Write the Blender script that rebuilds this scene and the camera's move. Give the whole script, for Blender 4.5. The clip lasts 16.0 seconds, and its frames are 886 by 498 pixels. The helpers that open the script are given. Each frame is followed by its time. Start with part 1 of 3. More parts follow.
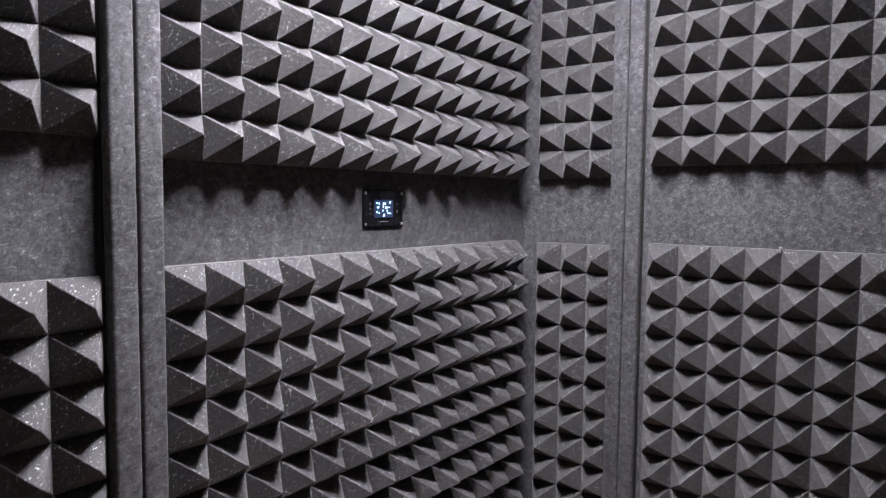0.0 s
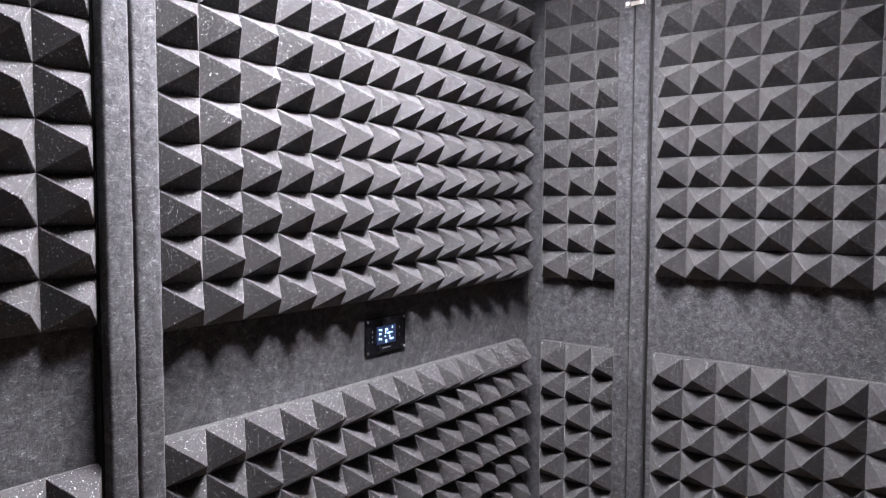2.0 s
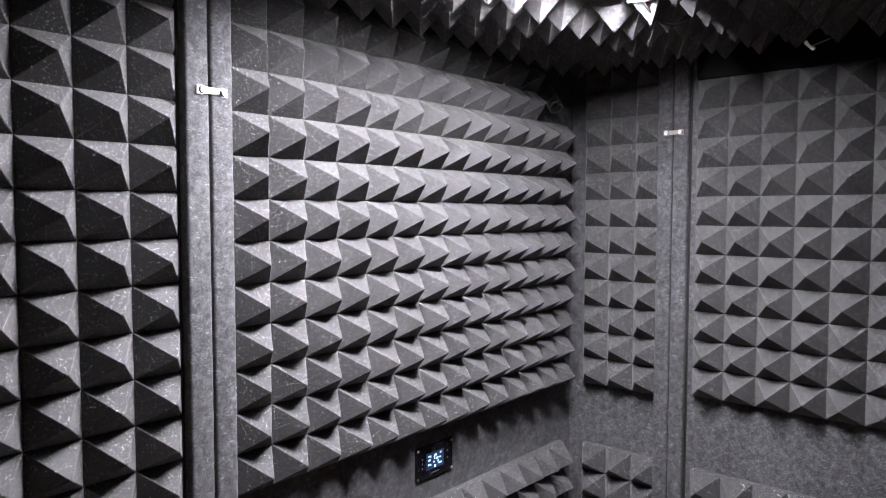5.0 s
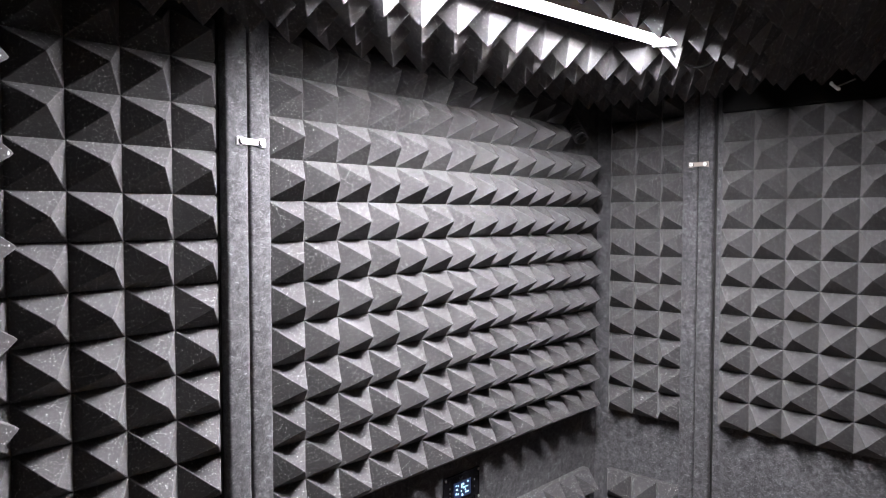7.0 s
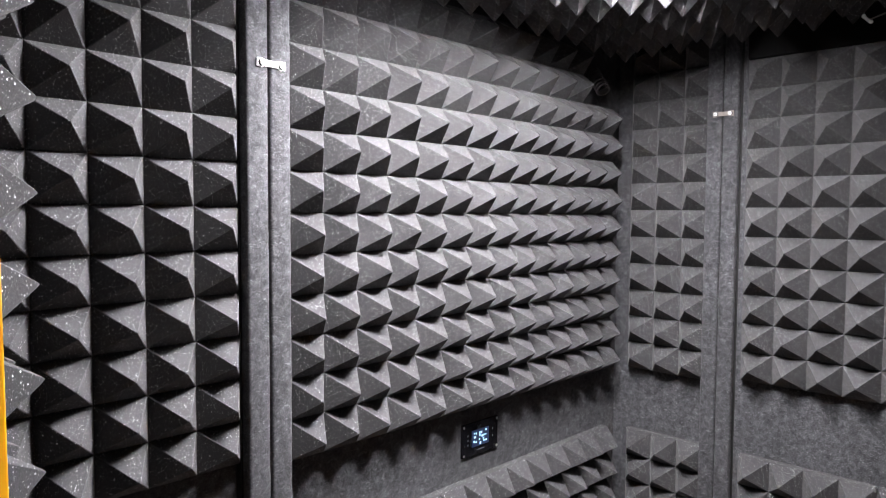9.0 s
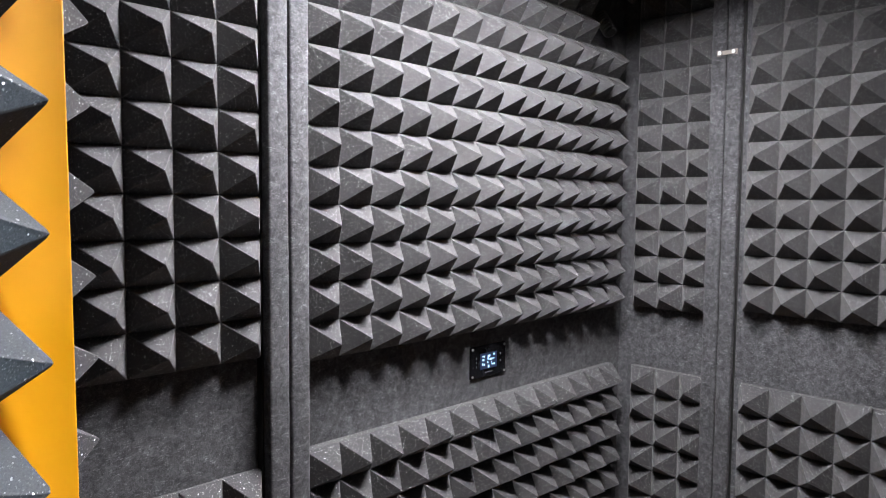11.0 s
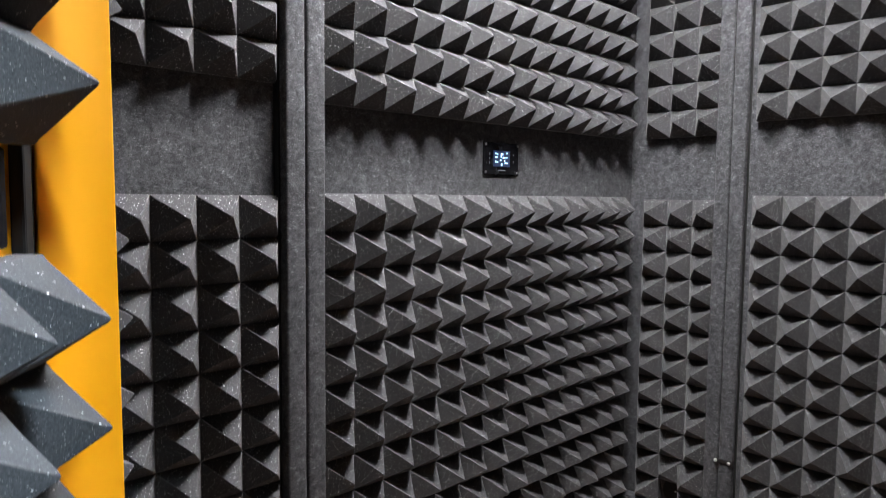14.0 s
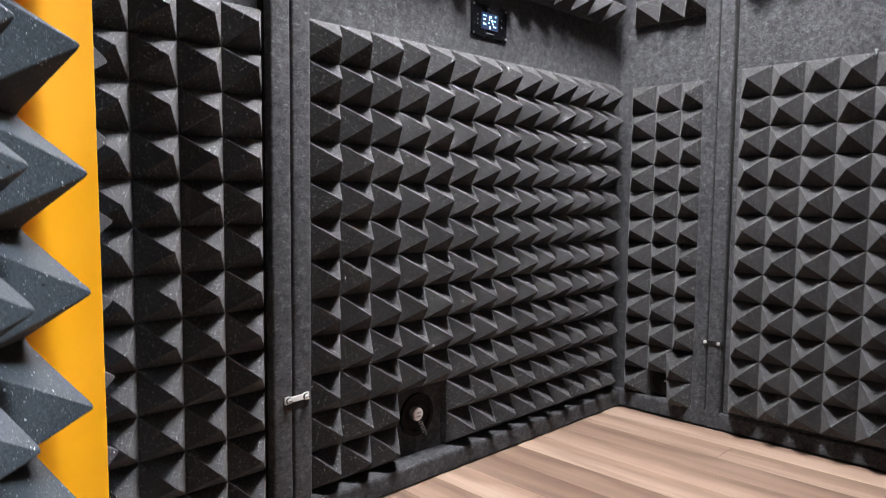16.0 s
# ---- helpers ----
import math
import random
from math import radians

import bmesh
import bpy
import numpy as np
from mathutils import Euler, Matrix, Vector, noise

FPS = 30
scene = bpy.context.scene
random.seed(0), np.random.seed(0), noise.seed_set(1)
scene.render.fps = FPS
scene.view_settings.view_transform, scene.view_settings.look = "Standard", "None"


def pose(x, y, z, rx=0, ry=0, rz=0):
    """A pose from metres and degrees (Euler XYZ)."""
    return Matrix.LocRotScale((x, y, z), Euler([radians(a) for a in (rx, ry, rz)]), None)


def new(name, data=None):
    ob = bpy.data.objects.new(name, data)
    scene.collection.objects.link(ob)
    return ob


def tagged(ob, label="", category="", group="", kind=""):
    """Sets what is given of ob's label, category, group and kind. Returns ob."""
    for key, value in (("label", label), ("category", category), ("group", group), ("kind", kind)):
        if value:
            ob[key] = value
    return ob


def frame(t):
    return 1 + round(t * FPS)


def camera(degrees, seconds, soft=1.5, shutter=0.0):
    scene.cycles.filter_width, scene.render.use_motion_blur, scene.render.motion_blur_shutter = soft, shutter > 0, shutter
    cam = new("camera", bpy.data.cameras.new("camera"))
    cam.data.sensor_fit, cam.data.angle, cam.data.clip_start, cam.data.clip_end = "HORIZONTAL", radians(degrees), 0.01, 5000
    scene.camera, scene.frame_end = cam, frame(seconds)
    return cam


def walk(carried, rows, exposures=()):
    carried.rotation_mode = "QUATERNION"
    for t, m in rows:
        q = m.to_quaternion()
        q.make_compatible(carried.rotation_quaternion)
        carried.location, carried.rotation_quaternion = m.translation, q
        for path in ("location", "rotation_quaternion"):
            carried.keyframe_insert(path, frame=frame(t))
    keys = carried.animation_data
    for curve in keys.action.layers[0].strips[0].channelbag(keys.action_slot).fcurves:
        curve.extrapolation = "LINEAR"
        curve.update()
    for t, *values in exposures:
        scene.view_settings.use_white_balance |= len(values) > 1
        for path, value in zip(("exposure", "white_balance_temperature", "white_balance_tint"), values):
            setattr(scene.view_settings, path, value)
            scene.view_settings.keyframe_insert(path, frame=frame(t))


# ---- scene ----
cam = camera(65.45, 16.0, soft=0.85, shutter=0.3)
ROWS = [
    (0.0, -0.549, -0.937, 1.001, -52.66, -4.07, -0.57),
    (0.5, -0.526, -0.929, 1.076, -53.97, -4.02, -0.63),
    (1.0, -0.520, -0.925, 1.141, -53.67, -3.81, -0.48),
    (1.5, -0.522, -0.921, 1.188, -52.98, -3.57, -0.34),
    (2.0, -0.529, -0.925, 1.240, -52.27, -3.48, -0.21),
    (2.5, -0.538, -0.922, 1.288, -51.93, -3.39, -0.27),
    (3.0, -0.551, -0.930, 1.345, -51.36, -3.28, -0.20),
    (3.5, -0.558, -0.941, 1.393, -50.50, -3.21, -0.21),
    (4.0, -0.572, -0.950, 1.442, -49.95, -3.11, -0.22),
    (4.5, -0.584, -0.962, 1.485, -49.28, -3.16, -0.18),
    (7.0, -0.624, -0.982, 1.580, -46.74, -2.59, -0.05),
    (7.5, -0.622, -0.976, 1.562, -46.50, -2.81, -0.25),
    (8.0, -0.622, -0.979, 1.537, -45.93, -2.82, -0.06),
    (8.5, -0.634, -0.972, 1.511, -45.64, -2.86, -0.33),
    (9.0, -0.623, -0.968, 1.474, -45.52, -3.10, -0.34),
    (11.5, -0.692, -1.020, 1.303, -44.57, -3.86, -0.53),
    (12.0, -0.712, -1.020, 1.255, -44.85, -3.92, -0.38),
    (12.5, -0.700, -1.024, 1.168, -44.53, -4.00, -0.35),
    (13.0, -0.694, -1.020, 1.095, -44.55, -4.16, -0.32),
    (13.5, -0.701, -1.040, 0.993, -44.21, -4.21, -0.31),
    (14.0, -0.694, -1.043, 0.895, -43.67, -4.36, -0.59),
    (14.5, -0.695, -1.034, 0.813, -43.43, -4.40, -0.54),
    (15.0, -0.693, -1.031, 0.721, -43.95, -4.37, -0.38),
    (15.5, -0.696, -1.035, 0.652, -44.50, -4.38, -0.38),
    (16.0, -0.692, -1.042, 0.593, -44.78, -4.49, -0.58),
]
EXPOSURES = [
    (0.0, 0.34, 6600, 22),
    (2.0, 0.26, 6600, 22),
    (3.0, 0.03, 6600, 22),
    (4.5, -0.12, 6600, 21),
    (7.0, -0.10, 6750, 20),
    (9.0, -0.10, 6750, 19),
    (11.5, -0.12, 6700, 17),
    (13.0, -0.05, 6700, 15),
    (14.0, 0.19, 6750, 15),
    (16.0, 0.48, 6650, 15),
]
walk(cam, [(t, pose(x, y, z, 0, 0, yaw) @ pose(0, 0, 0, 90 + pitch) @ pose(0, 0, 0, 0, 0, -roll))
           for t, x, y, z, yaw, pitch, roll in ROWS], EXPOSURES)

# ---- light ----
LAMP_POWER = 965.0      # the batten inside the booth
ROOM_POWER = 430.0       # unseen light panel assumed in the room outside
world = bpy.data.worlds.new("world")
scene.world = world
world.use_nodes = True
world.node_tree.nodes["Background"].inputs[0].default_value = (0.02, 0.02, 0.022, 1)
world.node_tree.nodes["Background"].inputs[1].default_value = 1.0


# ---- materials ----
def material(name):
    m = bpy.data.materials.new(name)
    m.use_nodes = True
    return m, m.node_tree.nodes, m.node_tree.links, m.node_tree.nodes["Principled BSDF"]


def node(nodes, kind, **values):
    n = nodes.new(kind)
    for key, value in values.items():
        n.inputs[key].default_value = value
    return n


def ramp(nodes, stops):
    n = nodes.new("ShaderNodeValToRGB")
    els = n.color_ramp.elements
    while len(els) < len(stops):
        els.new(0.5)
    for el, (at, c) in zip(els, stops):
        el.position = at
        el.color = (*c, 1) if len(c) == 3 else c
    return n


def grey(v, tint=(1.0, 1.0, 1.0)):
    return (v * tint[0], v * tint[1], v * tint[2])


def mix_colour(nodes, links, kind, fac, a, b):
    n = nodes.new("ShaderNodeMix")
    n.data_type, n.blend_type = "RGBA", kind
    for socket, value in ((n.inputs[0], fac), (n.inputs[6], a), (n.inputs[7], b)):
        if hasattr(value, "is_output"):
            links.new(value, socket)
        else:
            socket.default_value = value
    return n.outputs[2]


def math_node(nodes, links, op, a, b=0.0):
    n = nodes.new("ShaderNodeMath")
    n.operation = op
    for socket, value in ((n.inputs[0], a), (n.inputs[1], b)):
        if hasattr(value, "is_output"):
            links.new(value, socket)
        else:
            socket.default_value = value
    return n.outputs[0]


def foam_material(name, cell_share, dust_share, lustre, gain=1.0, tint=(1.0, 0.99, 1.02), cell=540.0):
    """Charcoal open-cell foam: fine pores, cloudy shade, and shiny cell films that glint."""
    m, nodes, links, bsdf = material(name)
    place = nodes.new("ShaderNodeNewGeometry").outputs["Position"]
    cloud = node(nodes, "ShaderNodeTexNoise", Scale=9.0, Detail=4.0)
    pores = node(nodes, "ShaderNodeTexNoise", Scale=720.0, Detail=3.0, Roughness=0.7)
    cells = node(nodes, "ShaderNodeTexVoronoi", Scale=cell)
    dust = node(nodes, "ShaderNodeTexVoronoi", Scale=1050.0)
    for n in (cloud, pores, cells, dust):
        links.new(place, n.inputs["Vector"])
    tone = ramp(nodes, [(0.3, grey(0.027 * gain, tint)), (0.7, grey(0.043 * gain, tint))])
    links.new(cloud.outputs["Fac"], tone.inputs[0])
    fine = ramp(nodes, [(0.28, grey(0.52)), (0.72, grey(1.48))])
    links.new(pores.outputs["Fac"], fine.inputs[0])
    base = mix_colour(nodes, links, "MULTIPLY", 1.0, tone.outputs[0], fine.outputs[0])
    colour, films = base, None
    for tex, keep, reach, dull, bright in ((cells, 1 - cell_share, 0.50, 0.07, lustre), (dust, 1 - dust_share, 0.50, 0.07, lustre * 0.45)):
        lot = nodes.new("ShaderNodeSeparateColor")
        links.new(tex.outputs["Color"], lot.inputs[0])
        chosen = math_node(nodes, links, "GREATER_THAN", lot.outputs[0], keep)
        size = math_node(nodes, links, "MULTIPLY", lot.outputs[1], reach)
        near = math_node(nodes, links, "LESS_THAN", tex.outputs["Distance"], size)
        glint = math_node(nodes, links, "MULTIPLY", chosen, near)
        shine = ramp(nodes, [(0.0, grey(dull)), (0.6, grey((dull + bright) * 0.4)), (1.0, grey(bright))])
        links.new(lot.outputs[2], shine.inputs[0])
        colour = mix_colour(nodes, links, "MIX", glint, colour, shine.outputs[0])
        films = films or glint
    glint = films
    links.new(colour, bsdf.inputs["Base Color"])
    rough = math_node(nodes, links, "SUBTRACT", 0.95, math_node(nodes, links, "MULTIPLY", glint, 0.53))
    links.new(rough, bsdf.inputs["Roughness"])
    links.new(math_node(nodes, links, "MULTIPLY", glint, 0.7), bsdf.inputs["Metallic"])
    bsdf.inputs["Specular IOR Level"].default_value = 0.25
    bsdf.inputs["Sheen Weight"].default_value = 0.055
    bsdf.inputs["Sheen Roughness"].default_value = 0.45
    bump = node(nodes, "ShaderNodeBump", Strength=0.35, Distance=0.0006)
    links.new(pores.outputs["Fac"], bump.inputs["Height"])
    # every film lies at its own slant, so that some catch the lamp and others stay dull
    slant = nodes.new("ShaderNodeVectorMath")
    slant.operation = "SUBTRACT"
    links.new(cells.outputs["Color"], slant.inputs[0])
    slant.inputs[1].default_value = (0.5, 0.5, 0.5)
    gain_slant = nodes.new("ShaderNodeVectorMath")
    gain_slant.operation = "SCALE"
    links.new(slant.outputs[0], gain_slant.inputs[0])
    links.new(math_node(nodes, links, "MULTIPLY", films, 1.1), gain_slant.inputs["Scale"])
    lean = nodes.new("ShaderNodeVectorMath")
    lean.operation = "ADD"
    links.new(bump.outputs[0], lean.inputs[0])
    links.new(gain_slant.outputs[0], lean.inputs[1])
    unit = nodes.new("ShaderNodeVectorMath")
    unit.operation = "NORMALIZE"
    links.new(lean.outputs[0], unit.inputs[0])
    links.new(unit.outputs[0], bsdf.inputs["Normal"])
    return m


def felt_material():
    """Grey needle-punched carpet felt: mottled fibres."""
    m, nodes, links, bsdf = material("grey_felt")
    place = nodes.new("ShaderNodeNewGeometry").outputs["Position"]
    blot = node(nodes, "ShaderNodeTexNoise", Scale=78.0, Detail=6.0, Roughness=0.72, Distortion=0.5)
    wide = node(nodes, "ShaderNodeTexNoise", Scale=7.0, Detail=3.0)
    fibre = node(nodes, "ShaderNodeTexNoise", Scale=520.0, Detail=4.0, Roughness=0.7, Distortion=0.8)
    for n in (blot, wide, fibre):
        links.new(place, n.inputs["Vector"])
    comb = nodes.new("ShaderNodeVectorMath")
    comb.operation = "MULTIPLY"
    links.new(place, comb.inputs[0])
    comb.inputs[1].default_value = (0.42, 0.42, 1.0)
    fleck = node(nodes, "ShaderNodeTexNoise", Scale=260.0, Detail=3.0, Roughness=0.6, Distortion=1.6)
    links.new(comb.outputs[0], fleck.inputs["Vector"])
    tone = ramp(nodes, [(0.32, grey(0.018, (0.98, 0.99, 1.05))), (0.5, grey(0.036, (0.98, 0.99, 1.05))), (0.70, grey(0.066, (0.98, 0.99, 1.05)))])
    links.new(blot.outputs["Fac"], tone.inputs[0])
    worn = ramp(nodes, [(0.3, grey(0.82)), (0.7, grey(1.15))])
    links.new(wide.outputs["Fac"], worn.inputs[0])
    c = mix_colour(nodes, links, "MULTIPLY", 1.0, tone.outputs[0], worn.outputs[0])
    fine = ramp(nodes, [(0.3, grey(0.6)), (0.7, grey(1.5))])
    links.new(fibre.outputs["Fac"], fine.inputs[0])
    c = mix_colour(nodes, links, "MULTIPLY", 1.0, c, fine.outputs[0])
    hair = ramp(nodes, [(0.57, grey(1.0)), (0.68, grey(2.3))])
    links.new(fleck.outputs["Fac"], hair.inputs[0])
    c = mix_colour(nodes, links, "MULTIPLY", 1.0, c, hair.outputs[0])
    links.new(c, bsdf.inputs["Base Color"])
    bsdf.inputs["Roughness"].default_value = 0.95
    bsdf.inputs["Specular IOR Level"].default_value = 0.15
    bsdf.inputs["Sheen Weight"].default_value = 0.05
    bump = node(nodes, "ShaderNodeBump", Strength=0.75, Distance=0.0024)
    rough = mix_colour(nodes, links, "MIX", 0.5, blot.outputs["Fac"], fibre.outputs["Fac"])
    links.new(rough, bump.inputs["Height"])
    links.new(bump.outputs[0], bsdf.inputs["Normal"])
    return m


def plain_material(name, colour, rough=0.5, metal=0.0, spread=0.12, scale=40.0, bump=0.0005):
    """One painted, moulded or metal surface with a slight uneven tone and roughness."""
    m, nodes, links, bsdf = material(name)
    place = nodes.new("ShaderNodeNewGeometry").outputs["Position"]
    n = node(nodes, "ShaderNodeTexNoise", Scale=scale, Detail=5.0)
    links.new(place, n.inputs["Vector"])
    t = ramp(nodes, [(0.3, tuple(c * (1 - spread) for c in colour)), (0.7, tuple(min(1, c * (1 + spread)) for c in colour))])
    links.new(n.outputs["Fac"], t.inputs[0])
    links.new(t.outputs[0], bsdf.inputs["Base Color"])
    r = ramp(nodes, [(0.3, grey(max(0.02, rough - 0.08))), (0.7, grey(min(1, rough + 0.08)))])
    links.new(n.outputs["Fac"], r.inputs[0])
    links.new(r.outputs[0], bsdf.inputs["Roughness"])
    bsdf.inputs["Metallic"].default_value = metal
    b = node(nodes, "ShaderNodeBump", Strength=0.2, Distance=bump)
    links.new(n.outputs["Fac"], b.inputs["Height"])
    links.new(b.outputs[0], bsdf.inputs["Normal"])
    return m


def wood_material():
    """Printed beige oak laminate, each strip with its own tone."""
    m, nodes, links, bsdf = material("oak_laminate")
    place = nodes.new("ShaderNodeNewGeometry").outputs["Position"]
    lot = nodes.new("ShaderNodeObjectInfo").outputs["Random"]
    shift = nodes.new("ShaderNodeVectorMath")
    shift.operation = "MULTIPLY_ADD"
    links.new(lot, shift.inputs[0])
    shift.inputs[1].default_value = (7.0, 31.0, 3.0)
    links.new(place, shift.inputs[2])
    stretch = nodes.new("ShaderNodeVectorMath")
    stretch.operation = "MULTIPLY"
    links.new(shift.outputs[0], stretch.inputs[0])
    stretch.inputs[1].default_value = (1.0, 0.07, 1.0)
    grain = node(nodes, "ShaderNodeTexNoise", Scale=60.0, Detail=6.0, Roughness=0.65, Distortion=0.8)
    band = node(nodes, "ShaderNodeTexNoise", Scale=16.0, Detail=3.0, Distortion=1.2)
    for n in (grain, band):
        links.new(stretch.outputs[0], n.inputs["Vector"])
    board = ramp(nodes, [(0.0, (0.155, 0.101, 0.075)), (0.3, (0.205, 0.139, 0.105)), (0.6, (0.255, 0.180, 0.138)), (1.0, (0.315, 0.230, 0.180))])
    links.new(lot, board.inputs[0])
    figure = ramp(nodes, [(0.30, (0.66, 0.61, 0.58)), (0.50, (0.97, 0.95, 0.93)), (0.75, (1.16, 1.15, 1.13))])
    links.new(band.outputs["Fac"], figure.inputs[0])
    c = mix_colour(nodes, links, "MULTIPLY", 1.0, board.outputs[0], figure.outputs[0])
    fine = ramp(nodes, [(0.3, (0.86, 0.83, 0.80)), (0.6, (1.04, 1.03, 1.02))])
    links.new(grain.outputs["Fac"], fine.inputs[0])
    c = mix_colour(nodes, links, "MULTIPLY", 1.0, c, fine.outputs[0])
    # a brown heart streak drifts along one side of each strip
    across = nodes.new("ShaderNodeSeparateXYZ")
    links.new(nodes.new("ShaderNodeTexCoord").outputs["Object"], across.inputs[0])
    drift = node(nodes, "ShaderNodeTexNoise", Scale=5.0, Detail=2.0, Distortion=0.4)
    slow = nodes.new("ShaderNodeVectorMath")
    slow.operation = "MULTIPLY"
    links.new(shift.outputs[0], slow.inputs[0])
    slow.inputs[1].default_value = (0.6, 0.55, 1.0)
    links.new(slow.outputs[0], drift.inputs["Vector"])
    side = math_node(nodes, links, "ADD", math_node(nodes, links, "MULTIPLY", across.outputs[0], 1 / 0.0905),
                     math_node(nodes, links, "MULTIPLY", drift.outputs["Fac"], 1.5))
    heart = ramp(nodes, [(0.0, (1.06, 1.06, 1.05)), (0.55, (1.0, 1.0, 1.0)), (0.72, (0.66, 0.60, 0.56)), (0.9, (0.86, 0.82, 0.79))])
    links.new(math_node(nodes, links, "MULTIPLY", side, 0.46), heart.inputs[0])
    c = mix_colour(nodes, links, "MULTIPLY", 1.0, c, heart.outputs[0])
    links.new(c, bsdf.inputs["Base Color"])
    bsdf.inputs["Roughness"].default_value = 0.58
    b = node(nodes, "ShaderNodeBump", Strength=0.15, Distance=0.0006)
    links.new(grain.outputs["Fac"], b.inputs["Height"])
    links.new(b.outputs[0], bsdf.inputs["Normal"])
    return m


def glow_material(name, colour, strength, base=None):
    m, nodes, links, bsdf = material(name)
    bsdf.inputs["Base Color"].default_value = (*(base or colour), 1)
    bsdf.inputs["Emission Color"].default_value = (*colour, 1)
    bsdf.inputs["Emission Strength"].default_value = strength
    return m


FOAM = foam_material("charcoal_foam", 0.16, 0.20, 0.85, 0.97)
# Lighter foam tone for the pyramids' chamfered ridges.
PALE_RIDGE = foam_material("pale_foam_ridge", 0.15, 0.24, 0.85, 1.50)
# Door copy: cool outside light put into its tint; specks thinned for soft focus.
DOOR_FOAM = foam_material("cool_lit_foam", 0.05, 0.22, 0.36, 0.90, (0.94, 1.0, 1.08), 520.0)
FELT = felt_material()
WOOD = wood_material()
ORANGE = plain_material("orange_paint", (0.80, 0.305, 0.003), 0.42, spread=0.07, scale=14)
BLACK = plain_material("black_plastic", (0.004, 0.004, 0.005), 0.22)
RUBBER = plain_material("black_rubber", (0.006, 0.006, 0.006), 0.7)
RUBBER.node_tree.nodes["Principled BSDF"].inputs["Specular IOR Level"].default_value = 0.15
BLACK.node_tree.nodes["Principled BSDF"].inputs["Specular IOR Level"].default_value = 0.18
RIB = plain_material("hose_plastic", (0.020, 0.020, 0.021), 0.38)
DARKMETAL = plain_material("dark_metal", (0.06, 0.06, 0.06), 0.5, 1.0)
# Added rail's near-black colour stands in for shade beneath the ceiling foam.
RAIL_SHADE = plain_material("shade_black", (0.004, 0.004, 0.004), 0.9)
RAIL_SHADE.node_tree.nodes["Principled BSDF"].inputs["Specular IOR Level"].default_value = 0.06
ZINC = plain_material("bright_zinc", (0.62, 0.62, 0.60), 0.35, 0.3)
STEEL = plain_material("nickel_steel", (0.42, 0.42, 0.41), 0.38, 1.0)
GREYMETAL = plain_material("dull_metal", (0.20, 0.175, 0.155), 0.45, 0.6)
PLUG = plain_material("pale_plug", (0.52, 0.47, 0.45), 0.55)
PLUG_PRINT = plain_material("faded_print", (0.22, 0.20, 0.20), 0.6)
WHITE = plain_material("white_enamel", (0.75, 0.75, 0.75), 0.4)
# Unseen outer surfaces, dark so that little light bounces into the booth.
PLASTER = plain_material("outer_plaster", (0.10, 0.10, 0.10), 0.9, scale=8)
CONCRETE = plain_material("outer_floor", (0.055, 0.055, 0.055), 0.7, scale=6)
TUBE = glow_material("lit_diffuser", (0.92, 0.96, 1.0), LAMP_POWER)
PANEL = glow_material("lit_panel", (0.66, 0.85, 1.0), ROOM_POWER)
SCREEN = glow_material("screen_blue", (0.01, 0.03, 0.11), 0.55, (0.003, 0.003, 0.006))
DIGIT = glow_material("screen_digit", (0.42, 0.72, 1.0), 3.0, (0.02, 0.03, 0.04))
MARK = plain_material("grey_print", (0.045, 0.05, 0.055), 0.5)


# ---- mesh helpers ----
def finish(name, bm, mat, parent=None, label="", smooth=False):
    me = bpy.data.meshes.new(name)
    bm.normal_update()
    bm.to_mesh(me)
    bm.free()
    if smooth:
        for p in me.polygons:
            p.use_smooth = True
    me.materials.append(mat)
    ob = new(name, me)
    ob.parent = parent
    if label:
        ob["label"] = label
    return ob


part = finish


def box(x0, x1, y0, y1, z0, z1, bevel=0.0, segments=2, bm=None):
    b = bmesh.new()
    bmesh.ops.create_cube(b, size=1.0)
    for v in b.verts:
        v.co = ((x0 + x1) / 2 + v.co.x * (x1 - x0), (y0 + y1) / 2 + v.co.y * (y1 - y0), (z0 + z1) / 2 + v.co.z * (z1 - z0))
    if bevel:
        bmesh.ops.bevel(b, geom=b.edges[:], offset=bevel, segments=segments, affect="EDGES", profile=0.5)
    if bm is None:
        return b
    return merge(bm, b)


def merge(bm, other, m=None):
    me = bpy.data.meshes.new("scrap")
    if m is not None:
        other.transform(m)
    other.to_mesh(me)
    other.free()
    bm.from_mesh(me)
    bpy.data.meshes.remove(me)
    return bm


def rod(p, q, r, sides=16, bevel=0.0, r2=None):
    b = bmesh.new()
    p, q = Vector(p), Vector(q)
    bmesh.ops.create_cone(b, cap_ends=True, segments=sides, radius1=r, radius2=r if r2 is None else r2, depth=(q - p).length)
    if bevel:
        rim = [e for e in b.edges if abs(e.verts[0].co.z - e.verts[1].co.z) < 1e-6]
        bmesh.ops.bevel(b, geom=rim, offset=bevel, segments=2, affect="EDGES")
    turn = (q - p).to_track_quat("Z", "Y").to_matrix().to_4x4()
    b.transform(Matrix.Translation((p + q) / 2) @ turn)
    return b


def empty(name, m=None):
    ob = new(name)
    ob.empty_display_size = 0.05
    if m is not None:
        ob.matrix_basis = m
    return ob


